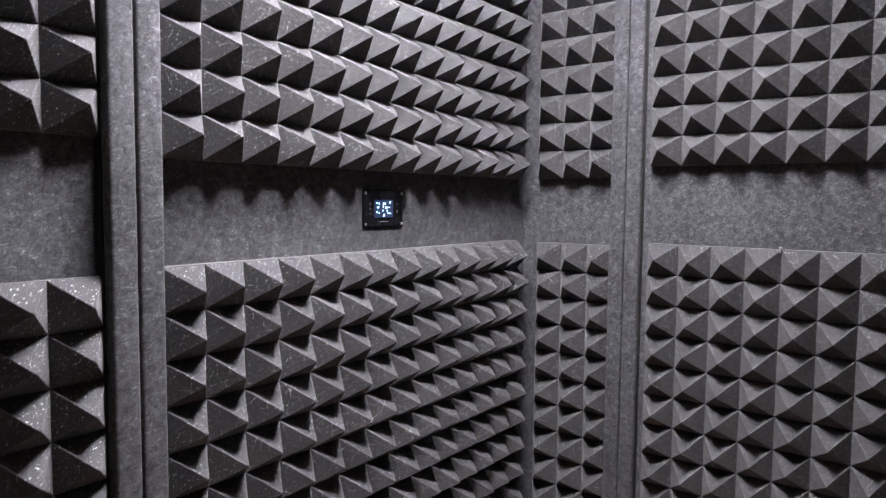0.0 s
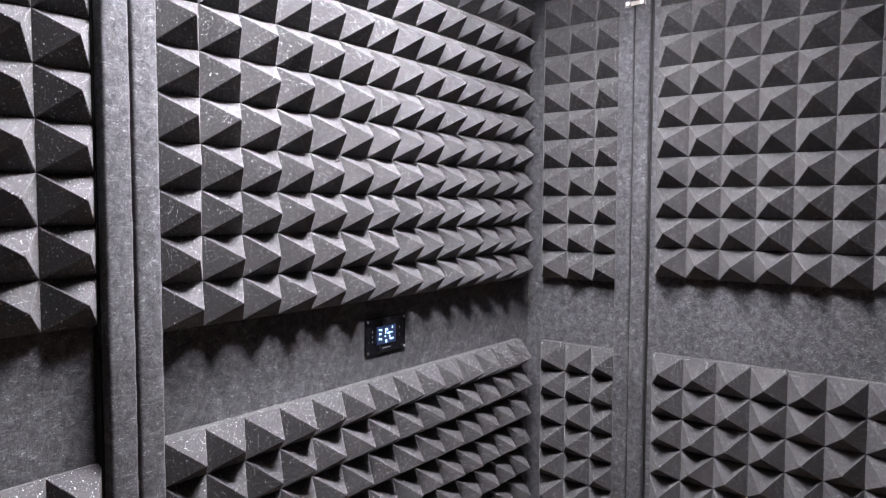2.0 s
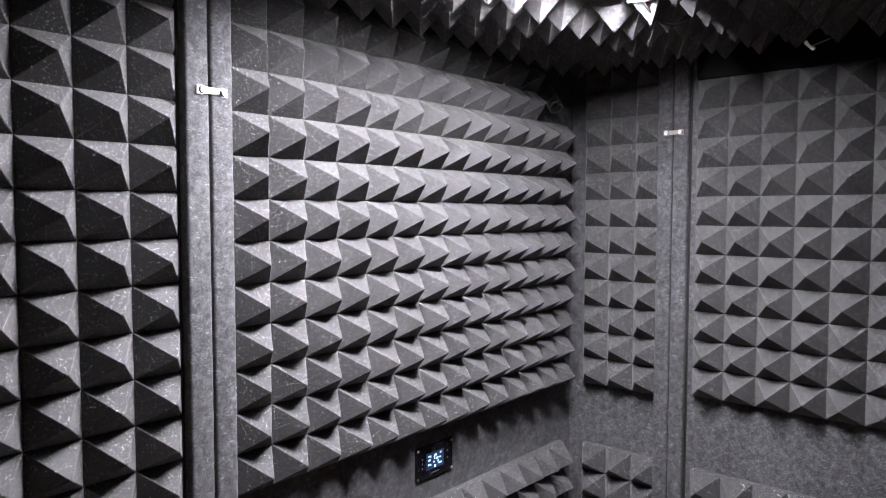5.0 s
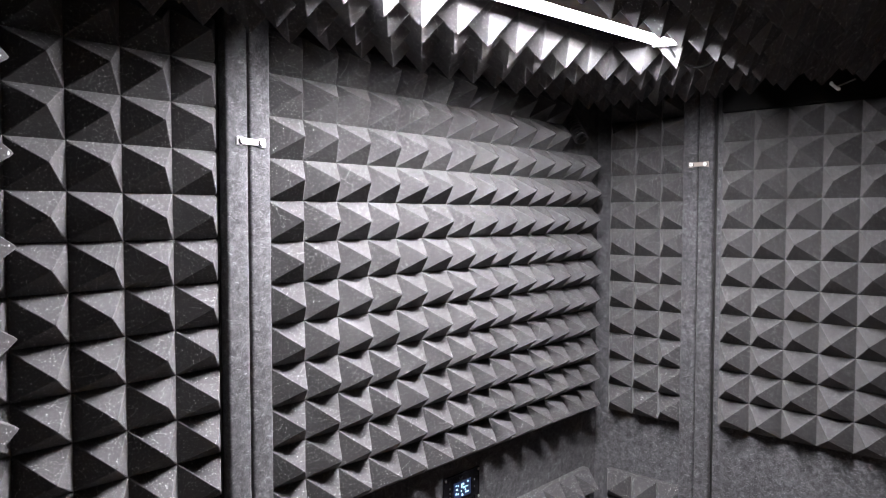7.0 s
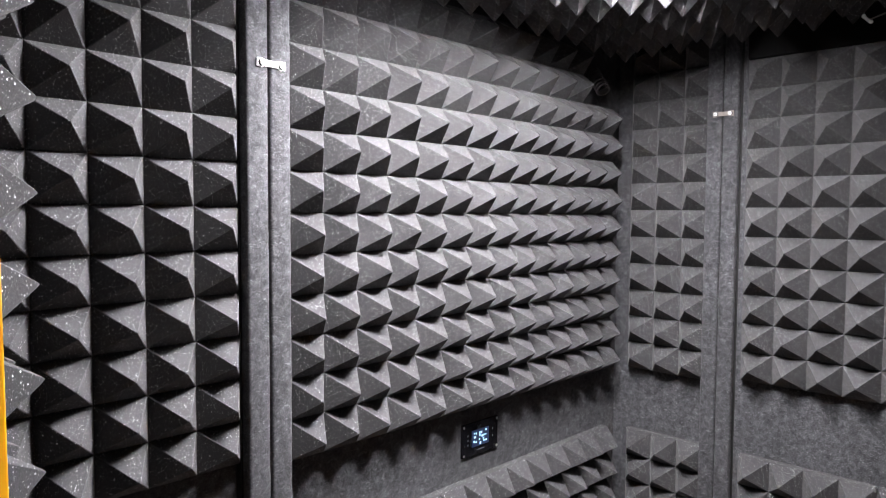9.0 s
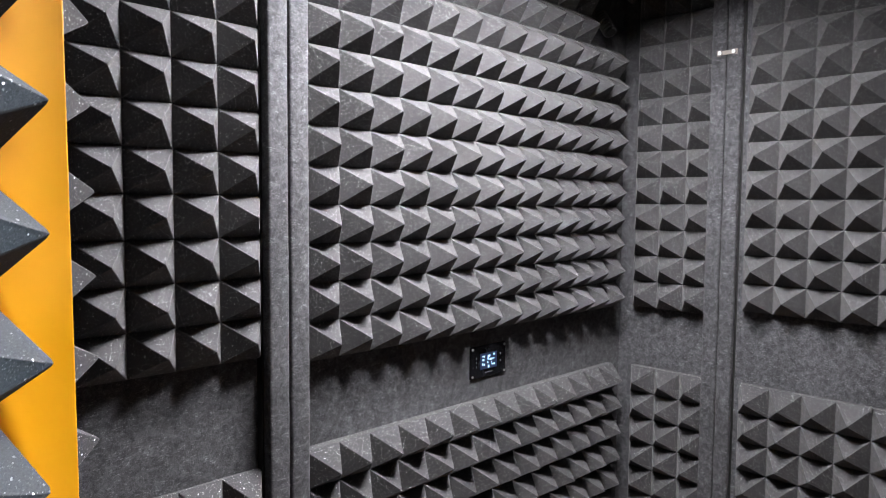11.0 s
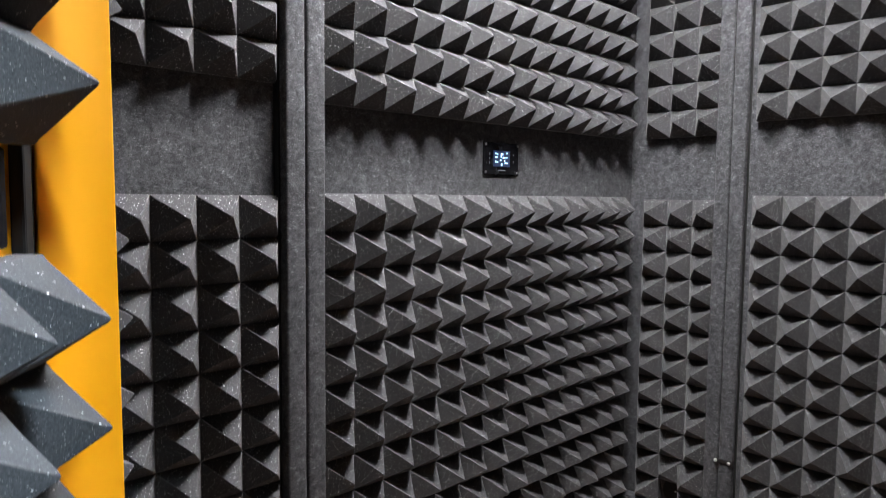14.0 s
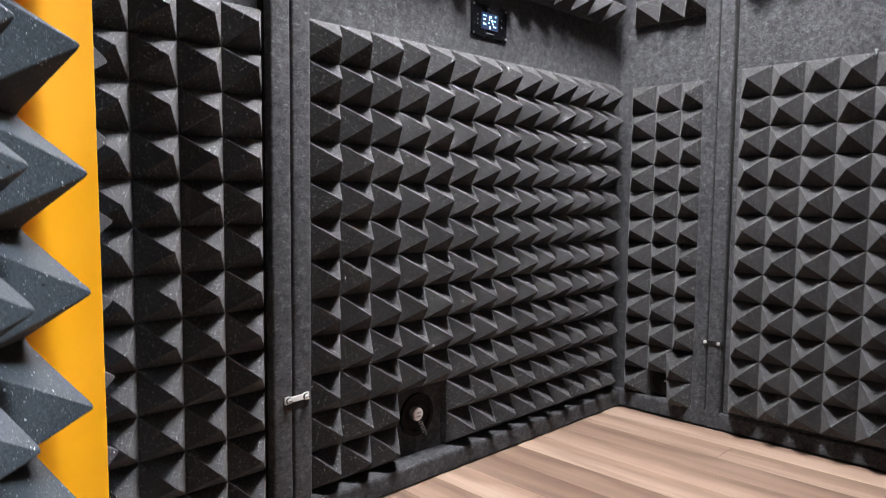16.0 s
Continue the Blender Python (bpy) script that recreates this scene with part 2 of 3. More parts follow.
def coil(name, start, end, r, turns, wire, mat, parent, label=""):
    cu = bpy.data.curves.new(name, "CURVE")
    cu.dimensions, cu.bevel_depth, cu.bevel_resolution = "3D", wire, 2
    steps = int(turns * 10)
    sp = cu.splines.new("POLY")
    sp.points.add(steps)
    start, end = Vector(start), Vector(end)
    axis = (end - start).normalized()
    u = axis.orthogonal().normalized()
    w = axis.cross(u)
    for i in range(steps + 1):
        a = 2 * math.pi * turns * i / steps
        p = start.lerp(end, i / steps) + (u * math.cos(a) + w * math.sin(a)) * r
        sp.points[i].co = (*p, 1)
    cu.materials.append(mat)
    ob = new(name, cu)
    ob.parent = parent
    if label:
        ob["label"] = label
    return ob


# ---- foam panels ----
P = 1 / 14             # pitch of the foam pyramids
H = 0.0541             # their height
BACK = 0.018           # thickness of the sheet behind them
rnd = random.Random(7)


def pyramid_mesh(k, mat):
    """One foam pyramid, base in the plane y = 0, tip towards -y, with chamfered ridges and a blunt tip."""
    r = random.Random(100 + k)
    tx, tz = P / 2 + r.uniform(-0.0022, 0.0022), P / 2 + r.uniform(-0.0022, 0.0022)
    top = H + r.uniform(-0.002, 0.0025)
    verts = [(0, 0, 0), (P, 0, 0), (P, 0, P), (0, 0, P)]
    for f, c in ((0.10, 0.024), (0.52, 0.028), (0.93, 0.16)):
        bow = -0.012 * math.sin(math.pi * f)
        for i, (x, _, z) in enumerate(verts[:4]):
            w = f - bow * 0.5
            cx, cz = x + (tx - x) * w, z + (tz - z) * w
            nx, _, nz = verts[(i + 1) % 4]
            px, _, pz = verts[(i - 1) % 4]
            n = (nx + (tx - nx) * w, nz + (tz - nz) * w)
            p = (px + (tx - px) * w, pz + (tz - pz) * w)
            y = -top * f + r.uniform(-0.0004, 0.0004)
            verts.append((cx + (p[0] - cx) * c, y, cz + (p[1] - cz) * c))
            verts.append((cx + (n[0] - cx) * c, y, cz + (n[1] - cz) * c))
    tip = len(verts)
    verts.append((tx, -top * 0.972, tz))
    faces, ridges = [], set()
    for i in range(4):
        a, b = 4 + 2 * i, 4 + 2 * i + 1
        c = 4 + 2 * ((i + 1) % 4)
        faces.append((i, (i + 1) % 4, c, b))
        ridges.add(len(faces))
        faces.append((i, b, a))
    for ring in (4, 12):
        for j in range(8):
            a, b = ring + j, ring + (j + 1) % 8
            if j % 2 == 0:
                ridges.add(len(faces))
            faces.append((a, b, b + 8, a + 8))
    for j in range(8):
        faces.append((20 + j, 20 + (j + 1) % 8, tip))
    me = bpy.data.meshes.new("pyramid")
    me.from_pydata(verts, [], faces)
    me.materials.append(mat)
    me.materials.append(PALE_RIDGE)
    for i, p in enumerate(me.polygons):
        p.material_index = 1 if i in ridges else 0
    me.update()
    return me


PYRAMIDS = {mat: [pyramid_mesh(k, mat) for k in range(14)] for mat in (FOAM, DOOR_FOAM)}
FOAM_LABEL = "charcoal pyramid acoustic foam panel on "


def foam_panel(m, cols, rows, on, missing=(), pz=P, back=BACK, mat=FOAM):
    """A foam sheet: local x along the columns, z up the rows, tips towards -y. missing: (column, row) cut away; pz: the rows' pitch."""
    top = tagged(empty("foam_panel", m), FOAM_LABEL + on, "acoustic foam", "foam panels of the booth")
    gone = set(missing)
    bm = bmesh.new()
    grid = {}

    def corner(c, r, y):
        key = (c, r, y)
        if key not in grid:
            grid[key] = bm.verts.new((c * P, y, r * pz))
        return grid[key]
    for c in range(cols):
        for r in range(rows):
            if (c, r) in gone:
                continue
            bm.faces.new([corner(c, r, back), corner(c, r + 1, back), corner(c + 1, r + 1, back), corner(c + 1, r, back)])
            for (dc, dr), (a, b) in (((-1, 0), ((0, 1), (0, 0))), ((1, 0), ((1, 0), (1, 1))), ((0, -1), ((0, 0), (1, 0))), ((0, 1), ((1, 1), (0, 1)))):
                n = (c + dc, r + dr)
                if n in gone or not (0 <= n[0] < cols and 0 <= n[1] < rows):
                    bm.faces.new([corner(c + a[0], r + a[1], 0.0), corner(c + b[0], r + b[1], 0.0),
                                  corner(c + b[0], r + b[1], back), corner(c + a[0], r + a[1], back)])
    bmesh.ops.recalc_face_normals(bm, faces=bm.faces[:])
    part("backing", bm, mat, top, "flat foam sheet behind the pyramids")
    for c in range(cols):
        for r in range(rows):
            if (c, r) not in gone:
                ob = new("pyramid", rnd.choice(PYRAMIDS[mat]))
                ob.parent = top
                ob.location = (c * P, 0, r * pz)
                ob.scale = (1, 1, pz / P)
    return top


# ---- the booth: walls, floor, ceiling ----
FLOOR_Z, CEIL_Z = 0.0, 1.922
NORTH_Y, EAST_X, WEST_X, SOUTH_Y = 0.018, 1.062, -0.537, -1.62
DOOR_Y0, DOOR_Y1, DOOR_TOP = -1.27, -0.490, 1.88
OUT = 0.06


def structure(ob, label, category):
    return tagged(ob, label, category, kind="structure")


structure(finish("wall_north", box(WEST_X - OUT, EAST_X + OUT, NORTH_Y, NORTH_Y + OUT, 0, CEIL_Z), FELT),
          "booth wall covered in dark grey mottled felt", "wall")
structure(finish("wall_east", box(EAST_X, EAST_X + OUT, SOUTH_Y, NORTH_Y, 0, CEIL_Z), FELT),
          "booth wall covered in dark grey mottled felt", "wall")
structure(finish("wall_south", box(WEST_X - OUT, EAST_X + OUT, SOUTH_Y - OUT, SOUTH_Y, 0, CEIL_Z), FELT),
          "booth wall covered in dark grey mottled felt", "wall")
bm = box(WEST_X - OUT + 0.004, WEST_X, DOOR_Y1 + 0.012, NORTH_Y, 0, CEIL_Z)
box(WEST_X - OUT + 0.004, WEST_X, SOUTH_Y, DOOR_Y0 - 0.012, 0, CEIL_Z, bm=bm)
box(WEST_X - OUT + 0.004, WEST_X, DOOR_Y0 - 0.012, DOOR_Y1 + 0.012, DOOR_TOP + 0.012, CEIL_Z, bm=bm)
structure(finish("wall_west", bm, FELT), "felt-covered booth wall with the open doorway in it", "wall")
structure(finish("ceiling", box(WEST_X - OUT, EAST_X + OUT, SOUTH_Y - OUT, NORTH_Y + OUT, CEIL_Z, CEIL_Z + 0.06), FELT),
          "dark felt booth ceiling behind the hanging foam", "ceiling")

# door frame: orange jambs and head, black seal towards the outside
frame_ob = structure(empty("door_frame"), "orange painted frame of the open booth doorway", "door frame")
bm = box(-0.566, -0.5125, DOOR_Y1, DOOR_Y1 + 0.0115, 0, DOOR_TOP, 0.0012)
for v in bm.verts:      # stands slightly out of plumb
    v.co.x -= 0.006 * (v.co.z - 1.1)
part("jamb", bm, ORANGE, frame_ob)
part("jamb", box(-0.566, -0.5125, DOOR_Y0 - 0.0115, DOOR_Y0, 0, DOOR_TOP, 0.0012), ORANGE, frame_ob)
part("head", box(-0.566, -0.5125, DOOR_Y0, DOOR_Y1, DOOR_TOP, DOOR_TOP + 0.0115, 0.0012), ORANGE, frame_ob)
part("seal", box(-0.581, -0.567, DOOR_Y1 - 0.004, DOOR_Y1 + 0.010, 0, DOOR_TOP, 0.002), RUBBER, frame_ob, "black rubber door seal")
part("outer_trim", box(-0.650, -0.582, DOOR_Y1 + 0.002, DOOR_Y1 + 0.060, 0, DOOR_TOP + 0.06, 0.002), ORANGE, frame_ob)

# skirting ledges of felt along the floor
def skirting(name, x0, x1, y0, y1, z1):
    structure(finish(name, box(x0, x1, y0, y1, 0.0, z1, 0.006, 2), FELT), "low felt-covered skirting along the booth floor", "skirting")


skirting("baseboard_north", WEST_X, 1.022, -0.034, NORTH_Y, 0.044)
skirting("baseboard_east", 1.022, EAST_X, SOUTH_Y, NORTH_Y, 0.044)
skirting("baseboard_west", WEST_X, -0.512, DOOR_Y1 + 0.02, -0.036, 0.044)

# felt liners that bring two wall sections forward
structure(finish("wall_liner_north", box(WEST_X, -0.0905, 0.003, NORTH_Y, 0.044, CEIL_Z - 0.001), FELT), "dark grey felt facing of the wall section", "wall")
structure(finish("wall_liner_east", box(1.0300, EAST_X, SOUTH_Y, -0.3265, 0.044, CEIL_Z - 0.001), FELT), "dark grey felt facing of the long wall section", "wall")


def felt_bar(x0, x1, y0, y1, z0, z1):
    """A felt-wrapped bar with soft, slightly lumpy edges."""
    b, rings, r = bmesh.new(), [], 0.0045
    outline = []
    for cx, cy, a0 in ((x1 - r, y1 - r, 0), (x0 + r, y1 - r, 90), (x0 + r, y0 + r, 180), (x1 - r, y0 + r, 270)):
        for k in range(4):
            a = radians(a0 + 30 * k)
            outline.append((cx, cy, math.cos(a), math.sin(a)))
    steps = int((z1 - z0) / 0.006)
    for i in range(steps + 1):
        z = z0 + (z1 - z0) * i / steps
        ring = []
        for cx, cy, c, sn in outline:
            n = noise.noise(Vector(((cx + x0) * 60, cy * 60, z * 62))) + 0.6 * noise.noise(Vector((cx * 150, cy * 150 + 9, z * 160)))
            ring.append(b.verts.new((cx + c * (r + 0.0006 * n), cy + sn * (r + 0.0006 * n), z)))
        rings.append(ring)
    m = len(outline)
    for lo, hi in zip(rings, rings[1:]):
        for k in range(m):
            b.faces.new((lo[k], lo[(k + 1) % m], hi[(k + 1) % m], hi[k]))
    b.faces.new(rings[-1])
    b.faces.new(rings[0][::-1])
    return b


# felt-wrapped posts where two wall sections meet, each of two stiles with an open seam
def post(m, front, label):
    top = structure(empty("wall_post", m), label, "post")
    part("stile", felt_bar(-0.0380, -0.0016, -front, 0.018, 0, CEIL_Z - 0.001), FELT, top, "", True)
    part("stile", felt_bar(0.0016, 0.0375, -front - 0.0008, 0.018, 0, CEIL_Z - 0.001), FELT, top, "", True)
    part("seam_backing", box(-0.0016, 0.0016, -front + 0.012, 0.018, 0, CEIL_Z - 0.002), RUBBER, top, "dark open seam between the stiles")
    return top


pl = post(pose(-0.0520, 0, 0.0), 0.035, "felt-wrapped post of two stiles between wall sections")
# Black strips along both posts put the shaded gap beside them into colour.
part("gasket", box(-0.0415, -0.0382, -0.014, 0.0025, 0.0, CEIL_Z - 0.002, 0.0008), RUBBER, pl, "black strip standing in for shade beside the post")
pe = post(pose(1.044, -0.2815, 0.0, 0, 0, -90), 0.022, "felt-wrapped post of two stiles between wall sections")
part("gasket", box(0.0378, 0.0448, -0.010, 0.018, 0.0, CEIL_Z - 0.002, 0.0008), RUBBER, pe, "black strip standing in for shade beside the post")

# ---- foam on the walls ----
NU, NL, LP = 1.0580, 0.8984, 0.0708
foam_panel(pose(0, 0, NU), 14, 12, "the felt wall, notched top", [(13, 10), (13, 11), (12, 10), (12, 11)], 0.0688)
foam_panel(pose(0, 0, NL - 12 * LP), 14, 12, "the felt wall, vent cut-out",
           [(3, 0), (4, 0), (3, 1), (4, 1)], LP)
foam_panel(pose(-0.3745 - P, -0.0041, 1.0806), 5, 12, "the felt wall beside the doorway", pz=0.0667, back=0.006)
foam_panel(pose(-0.3745 - P, -0.0041, 0.8938 - 12 * LP), 5, 12, "the felt wall beside the doorway", pz=LP, back=0.006)
foam_panel(pose(1.0434, -0.0336, 1.0592, 0, 0, -90), 3, 12, "the narrow corner wall", pz=0.0703)
foam_panel(pose(1.0434, -0.0336, 0.8925 - 12 * LP, 0, 0, -90), 3, 12, "narrow corner wall, vent cut-out",
           [(1, 0), (2, 0), (2, 1)], LP)
foam_panel(pose(1.0434 - 0.012, -0.0336 - 2 * P + 0.004, 0.8925 - 12 * LP - 0.012, 0, -3, -90), 1, 2, "felt, a loose offcut")
foam_panel(pose(1.0129, -0.3443, 1.0834, 0, 0, -90), 13, 11, "the long felt wall", pz=0.0674)
foam_panel(pose(1.0129, -0.3443, 0.9048 - 12 * LP, 0, 0, -90), 13, 12, "the long felt wall", pz=LP)
foam_panel(pose(-0.519, -0.4207, 0.851 - P / 2 - 11 * P, 0, 0, 90), 5, 12, "felt wall at the door frame")
foam_panel(pose(-0.519, -0.4207, 1.344 - P / 2 - 4 * P, 0, 0, 90), 5, 11, "felt wall at the door frame")
for z in (0.05, 1.07):
    foam_panel(pose(0.98, -1.6, z, 0, 0, 180), 20, 11 if z > 1 else 12, "felt wall opposite the display")

# ---- foam under the ceiling, cut round the lamp ----
CZ = 1.846 + H
CX = -0.003 - P / 2
CY = -0.290 - P / 2
foam_panel(pose(CX - 6 * P, CY + 4 * P, CZ, 90), 20, 4, "the booth ceiling")
foam_panel(pose(CX + 8 * P, CY, CZ, 90), 6, 2, "the ceiling beyond the lamp")
foam_panel(pose(CX - 6 * P, CY, CZ, 90), 4, 2, "the ceiling beyond the lamp")
foam_panel(pose(CX - 6 * P, CY - 2 * P, CZ, 90), 20, 15, "the booth ceiling")

# ---- ceiling lamp: a batten with its diffuser facing down, sunk between deep lips ----
LAMP_Y, LAMP_Z, LAMP_X0, LAMP_X1 = -0.430, 1.895, -0.060, 0.532
lamp = tagged(empty("batten_lamp", pose(LAMP_X1, LAMP_Y, LAMP_Z, 6, 0, -7) @ pose(-LAMP_X1, 0, 0)), "white switched-on linear batten lamp between the ceiling foam", "lamp")
part("housing", box(LAMP_X0, LAMP_X1, -0.025, 0.025, 0.004, CEIL_Z - LAMP_Z - 0.004, 0.003), WHITE, lamp)
part("diffuser", box(LAMP_X0 + 0.002, LAMP_X1 - 0.002, -0.023, 0.023, -0.006, 0.0035, 0.003), TUBE, lamp, "glowing white diffuser")
# Lips and the lower end cap, added to cut light towards the ceiling foam.
for y, low in ((-0.0255, -0.0092), (0.0255, -0.0100)):
    part("lip", box(LAMP_X0, LAMP_X1, y - 0.0012, y + 0.0012, low, 0.006, 0.0004), WHITE, lamp)
for x, d, low in ((LAMP_X0, -0.004, -0.0085), (LAMP_X1, 0.004, -0.014)):
    part("end_cap", box(min(x, x + d), max(x, x + d), -0.027, 0.027, low, CEIL_Z - LAMP_Z - 0.004, 0.001), WHITE, lamp)
cable = bpy.data.curves.new("lamp_cable", "CURVE")
cable.dimensions, cable.bevel_depth, cable.bevel_resolution = "3D", 0.0022, 3
sp = cable.splines.new("NURBS")
CABLE = [(0.530, -0.431, 1.886), (0.548, -0.434, 1.866), (0.585, -0.440, 1.852), (0.622, -0.455, 1.850), (0.645, -0.474, 1.866), (0.660, -0.470, 1.890)]
sp.points.add(len(CABLE) - 1)
for point, at in zip(sp.points, CABLE):
    point.co = (*at, 1)
sp.use_endpoint_u = True
cable.materials.append(RUBBER)
tagged(new("lamp_cable", cable), "thin black cable looping from the lamp's end into the foam", "cable")

# ---- display on the wall ----
disp = tagged(empty("climate_display", pose(0.4965, NORTH_Y, 0.9820)), "small black wall display with a lit blue screen and white figures", "display")
part("body", box(-0.0595, 0.0595, -0.0045, -0.0003, -0.0360, 0.0360, 0.0015), BLACK, disp)
scr = part("screen", box(-0.028, 0.028, -0.0054, -0.0043, -0.018, 0.018), SCREEN, disp, "lit dark blue screen")
DIGIT_BARS = [(-0.024, -0.018, 0.010, 0.014), (-0.016, -0.013, 0.008, 0.014), (-0.023, -0.015, 0.001, 0.006), (-0.024, -0.019, -0.009, -0.003),
              (-0.017, -0.013, -0.010, -0.005), (-0.004, 0.000, 0.002, 0.014), (0.001, 0.006, 0.008, 0.014), (0.003, 0.011, 0.000, 0.006),
              (0.008, 0.013, -0.006, -0.001), (0.012, 0.021, 0.002, 0.005), (0.010, 0.023, -0.011, -0.007), (-0.003, 0.003, -0.016, -0.009),
              (0.017, 0.022, 0.011, 0.016), (-0.006, -0.001, -0.005, -0.001)]
for a, b, c, d in DIGIT_BARS:
    part("figure_bar", box(a * 0.95, b * 0.95 - 0.0008, -0.0058, -0.0053, c, d - 0.0012, 0.0002, 1), DIGIT, scr)
for x, z in ((-0.040, 0.010), (-0.040, 0.0), (-0.040, -0.010), (0.041, 0.010), (0.041, -0.006)):
    part("button_mark", box(x - 0.0015, x + 0.0015, -0.0050, -0.0043, z - 0.002, z + 0.002, 0.0002, 1), MARK, disp)
part("print_bar", box(-0.012, 0.014, -0.0050, -0.0043, -0.0275, -0.0250, 0.0003, 1), MARK, disp)
for sx in (-1, 1):
    for sz in (-1, 1):
        part("screw", rod((sx * 0.054, -0.0043, sz * 0.0310), (sx * 0.054, -0.0075, sz * 0.0310), 0.0028, 12, 0.001), STEEL, disp, "nickel screw")


# ---- panel clips ----
def clip(m, label, plate=None, size=1.0):
    top = tagged(empty("panel_clip", m), label, "metal clip", "clips joining the wall sections")
    top.scale = (size, size, size)
    bm = box(-0.0165, 0.0165, -0.0030, 0.0, -0.0050, 0.0050, 0.0012)
    for x in (-0.0175, 0.0175):
        merge(bm, rod((x, 0.0, 0), (x, -0.0028, 0), 0.0072, 20, 0.0008))
    for x in (-0.0225, 0.0225):
        box(x - 0.002, x + 0.002, -0.0030, 0.0, -0.0066, 0.0066, 0.0008, bm=bm)
    part("plate", bm, plate or STEEL, top)
    for x in (-0.0170, 0.0170):
        part("washer", rod((x, -0.0029, 0), (x, -0.0040, 0), 0.0056, 18, 0.0004), RUBBER, top, "dark washer")
        bolt = part("bolt", rod((x, -0.0039, 0), (x, -0.0090, 0), 0.0044, 16, 0.0016), ZINC, top)
        part("slot", box(x - 0.0030, x + 0.0030, -0.0094, -0.0086, -0.0006, 0.0006), RUBBER, bolt)
    return top


clip(pose(-0.0505, -0.0360, 1.696, 0, 1.5, 0), "bright nickel clip bolted across the post seam")
clip(pose(-0.0470, -0.0360, 0.240, 0, -2, 0), "bright nickel clip bolted across the post seam", ZINC)
clip(pose(1.0210, -0.2845, 1.7095, 0, 0, -90), "dull metal clip with two bright bolts on the post", GREYMETAL)
clip(pose(1.0210, -0.2960, 0.2245, 0, 0, -90), "dark metal clip with two bright bolts on the post", DARKMETAL)
structure(finish("trim_east", box(1.0005, 1.0298, -1.25, -0.345, 1.8245, CEIL_Z, 0.004), RAIL_SHADE), "added rail under the booth ceiling, blackened as shade", "rail")
hook = tagged(empty("ceiling_hook", pose(0.800, -0.629, 1.822, 0, 38, -48)), "small bright nickel hook screwed into the ceiling foam", "hook")
part("plate", box(-0.010, 0.010, -0.0012, 0.0012, -0.0028, 0.0028, 0.001), ZINC, hook)
for x in (-0.0085, 0.0085):
    part("bolt", rod((x, -0.001, 0), (x, -0.0045, 0), 0.0030, 14, 0.001), ZINC, hook)
part("shank", rod((0.004, 0.0, 0.002), (0.022, 0.0, 0.034), 0.0014, 10), GREYMETAL, hook)
scrw = tagged(empty("hook_screw", pose(1.005, -0.629, 0.9048)), "tiny bright screw on the foam's top edge", "screw")
part("shank", rod((0, 0, -0.006), (0, 0, 0.003), 0.0016, 10), STEEL, scrw)
part("head", rod((0, 0, 0.0025), (0, 0, 0.006), 0.0036, 12, 0.001), STEEL, scrw)

# ---- vents near the floor ----
vent = tagged(empty("floor_vent", pose(0.2830, NORTH_Y, 0.126)), "dark round vent in the wall with a pale plug and spring", "vent")
ring = bmesh.new()
N = 32
for rr, yy in ((0.046, 0.0), (0.046, -0.006), (0.036, -0.008), (0.032, -0.003)):
    for i in range(N):
        a = 2 * math.pi * i / N
        ring.verts.new((rr * math.cos(a), yy, rr * math.sin(a)))
ring.verts.ensure_lookup_table()
for k in range(3):
    for i in range(N):
        j = (i + 1) % N
        ring.faces.new([ring.verts[k * N + i], ring.verts[k * N + j], ring.verts[k * N + N + j], ring.verts[k * N + N + i]])
ring.faces.new([ring.verts[3 * N + i] for i in range(N)])
bmesh.ops.recalc_face_normals(ring, faces=ring.faces[:])
# Closed black face: the dark of the vent's hollow is put into its colour.
part("rim", ring, RUBBER, vent, "black vent rim and face standing in for the dark hollow")
plug = part("plug", rod((-0.010, -0.003, 0.006), (-0.010, -0.020, 0.006), 0.0138, 28, 0.002), PLUG, vent, "pale beige round plug")
for z in (0.010, 0.002):
    part("print_bar", box(-0.016, -0.004, -0.0208, -0.0199, z - 0.0018, z + 0.0018), PLUG_PRINT, plug)


coil("spring", (0.000, -0.014, -0.012), (0.015, -0.014, -0.042), 0.0042, 5, 0.00035, ZINC, vent, "small steel coil spring")
vent2 = tagged(empty("floor_vent", pose(EAST_X, -0.150, 0.086, 0, 0, -90)), "dark round vent in the corner wall near the floor", "vent")
# Solid black disc: the hole's inner dark is put into its colour.
part("rim", rod((0, 0.0, 0), (0, -0.012, 0), 0.034, 32, 0.003), RUBBER, vent2)
part("pin", rod((0.006, -0.011, 0.004), (0.006, -0.016, 0.004), 0.002, 10), STEEL, vent2)

# ---- corrugated hose end under the ceiling ----
hose = tagged(empty("cable_hose", pose(0.905, -0.022, 1.803)), "black corrugated hose end poking out beside the foam", "hose")
part("core", rod((0.014, 0.038, 0.034), (-0.004, -0.010, -0.026), 0.0140, 20, 0.002), RUBBER, hose)
coil("rib", (0.014, 0.038, 0.034), (-0.004, -0.010, -0.026), 0.0160, 8, 0.0026, RIB, hose, "raised ribs of the hose")

# ---- the open door ----
A = 52.0
door = tagged(empty("booth_door", pose(-0.5530, -0.6000, 0.0, 0, 0, A)), "orange booth door lined with charcoal foam, standing open outwards", "door")
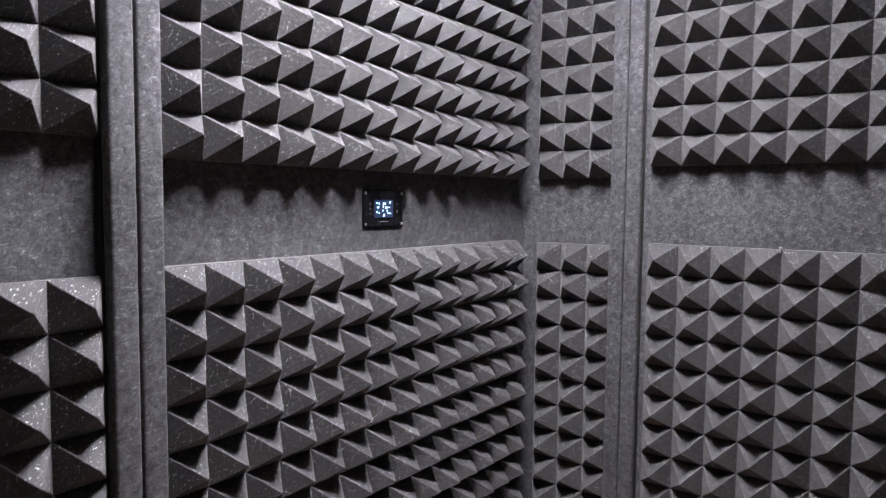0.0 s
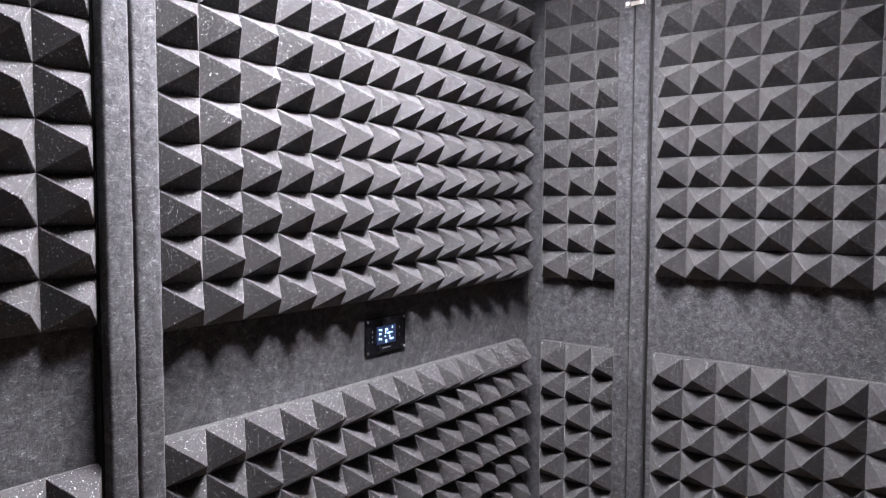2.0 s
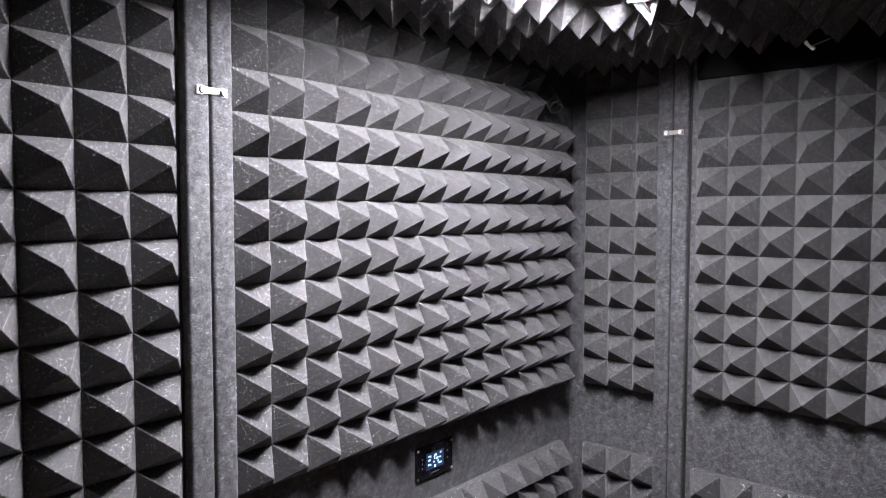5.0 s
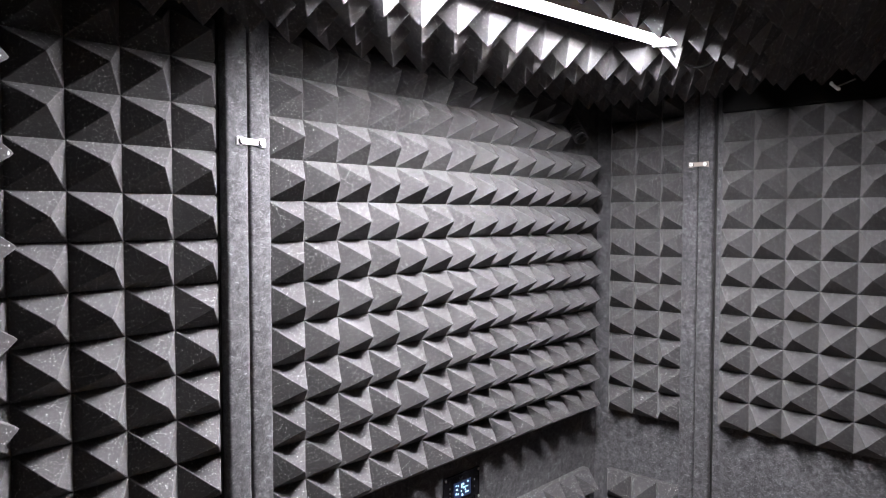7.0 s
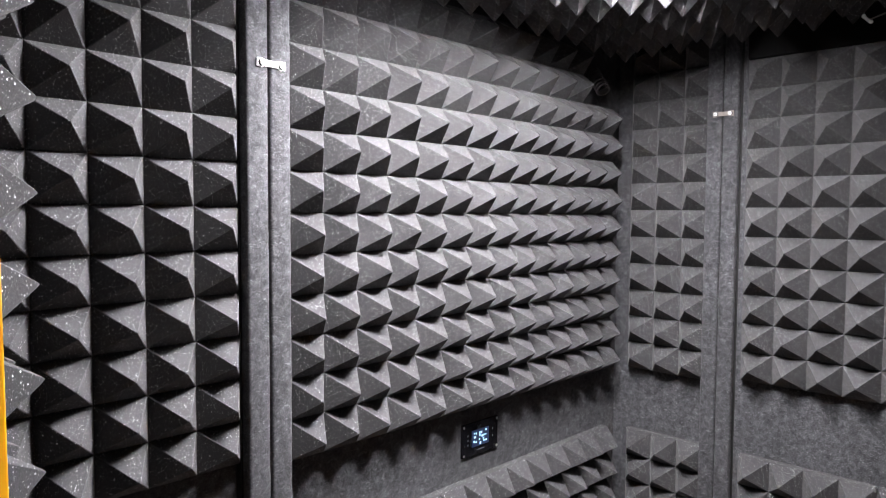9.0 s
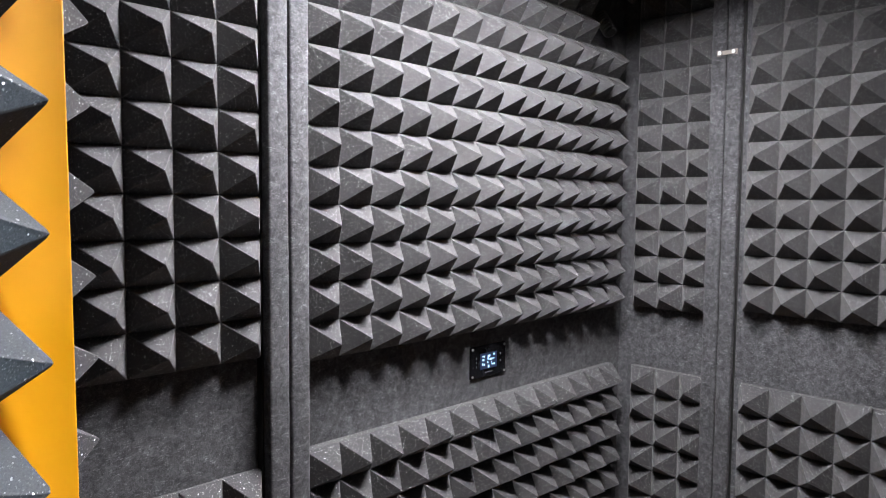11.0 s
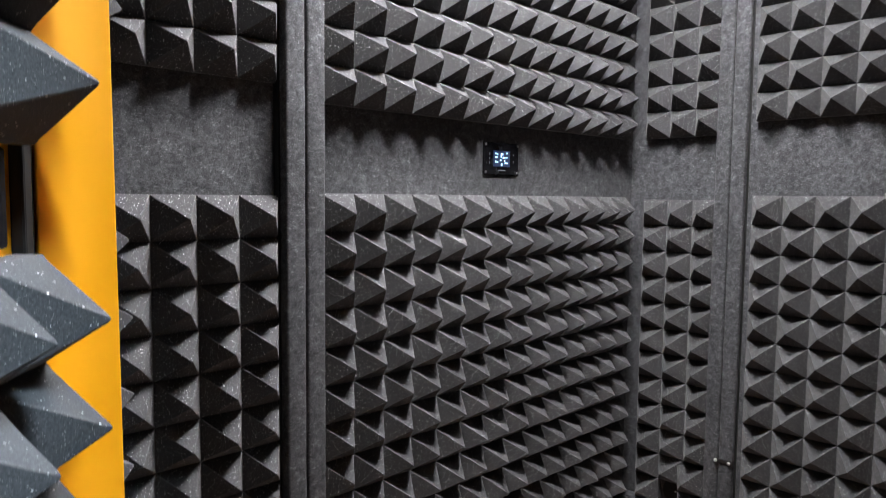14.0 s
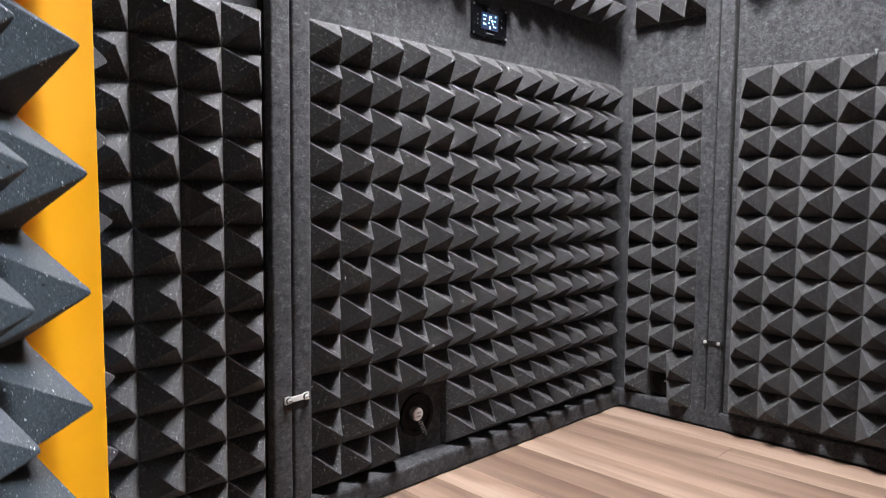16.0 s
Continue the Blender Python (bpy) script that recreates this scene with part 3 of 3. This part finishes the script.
# local: x towards the hinges, -y the lined face; the first row of tips is at the origin
LY = H + BACK
part("leaf", box(-0.70, 0.046, LY + 0.004, LY + 0.050, 0.02, DOOR_TOP - 0.01, 0.003), ORANGE, door)
part("seal", box(0.040, 0.052, LY - 0.006, LY + 0.004, 0.02, DOOR_TOP - 0.01, 0.002), RUBBER, door, "black rubber seal along the door edge")
part("lock_plate", box(-0.052, 0.012, LY - 0.010, LY + 0.004, 0.860, 0.923, 0.003), BLACK, door, "black plate between the foam sheets")
doorm = pose(-0.5530, -0.6000, 0.0, 0, 0, A)
DRAWN = 2.4            # how far the edge column of the upper sheet is drawn out along the door
upper = Matrix.Translation((-0.002, 0.002, -0.003)) @ doorm
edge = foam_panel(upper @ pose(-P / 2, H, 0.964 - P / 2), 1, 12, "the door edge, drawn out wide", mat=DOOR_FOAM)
for piece in edge.children:
    piece.data = piece.data.copy()
    for v in piece.data.vertices:
        if v.co.x < P / 2:
            v.co.x = P / 2 - (P / 2 - v.co.x) * DRAWN
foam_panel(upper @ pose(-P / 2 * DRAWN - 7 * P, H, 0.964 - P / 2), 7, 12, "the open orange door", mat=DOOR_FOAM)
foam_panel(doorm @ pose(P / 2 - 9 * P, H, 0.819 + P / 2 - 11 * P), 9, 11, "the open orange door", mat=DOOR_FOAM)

# ---- the room outside, an unseen assumed shell ----
structure(finish("ground", box(-3.5, 3.2, -4.2, 2.2, -0.10, -0.012), CONCRETE), "unseen plain floor assumed for the room outside the booth", "floor")
room = bmesh.new()
box(-3.6, -3.5, -4.2, 2.2, -0.1, 2.7, bm=room)
box(3.2, 3.3, -4.2, 2.2, -0.1, 2.7, bm=room)
box(-3.6, 3.3, -4.3, -4.2, -0.1, 2.7, bm=room)
box(-3.6, 3.3, 2.2, 2.3, -0.1, 2.7, bm=room)
structure(finish("wall_outer", room, PLASTER), "unseen plain walls assumed for the room round the booth", "wall")
structure(finish("ceiling_outer", box(-3.6, 3.3, -4.3, 2.3, 2.7, 2.8), PLASTER), "unseen plain ceiling assumed for the room round the booth", "ceiling")
# Unseen panel, added to give the cool outside light on door and jamb.
rl = tagged(empty("assumed_room_light", pose(-0.70, -2.30, 2.7)), "unseen white light panel assumed outside the booth, lighting the doorway", "lamp")
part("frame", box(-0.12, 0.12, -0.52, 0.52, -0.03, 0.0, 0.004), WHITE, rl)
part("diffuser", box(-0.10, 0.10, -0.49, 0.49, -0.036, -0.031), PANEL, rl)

# ---- floor strips ----
floor = structure(finish("floor", box(WEST_X - OUT + 0.004, EAST_X, SOUTH_Y, NORTH_Y, -0.012, -0.006), CONCRETE), "beige oak laminate floor of narrow strips", "floor")
SW = 0.0905
STRIPS = {}
x = -0.521
while x < 1.010:
    y = (-0.395 if 0.83 < x < 0.84 else rnd.uniform(-1.35, -0.80)) - 2.56
    while y < NORTH_Y:
        y1 = y + 1.28
        a, b = max(y, SOUTH_Y + 0.001), min(y1, NORTH_Y - 0.001)
        if b - a > 0.01:
            me = STRIPS.get((round(b - a, 3),))
            if me is None:
                bmm = box(0.0003, SW - 0.0003, 0.0003, b - a - 0.0003, -0.006, 0.0, 0.0004, 1)
                me = bpy.data.meshes.new("strip")
                bmm.to_mesh(me)
                bmm.free()
                me.materials.append(WOOD)
                STRIPS[(round(b - a, 3),)] = me
            ob = new("strip", me)
            ob.parent = floor
            ob.location = (x, a, 0)
        y = y1
    x += SW
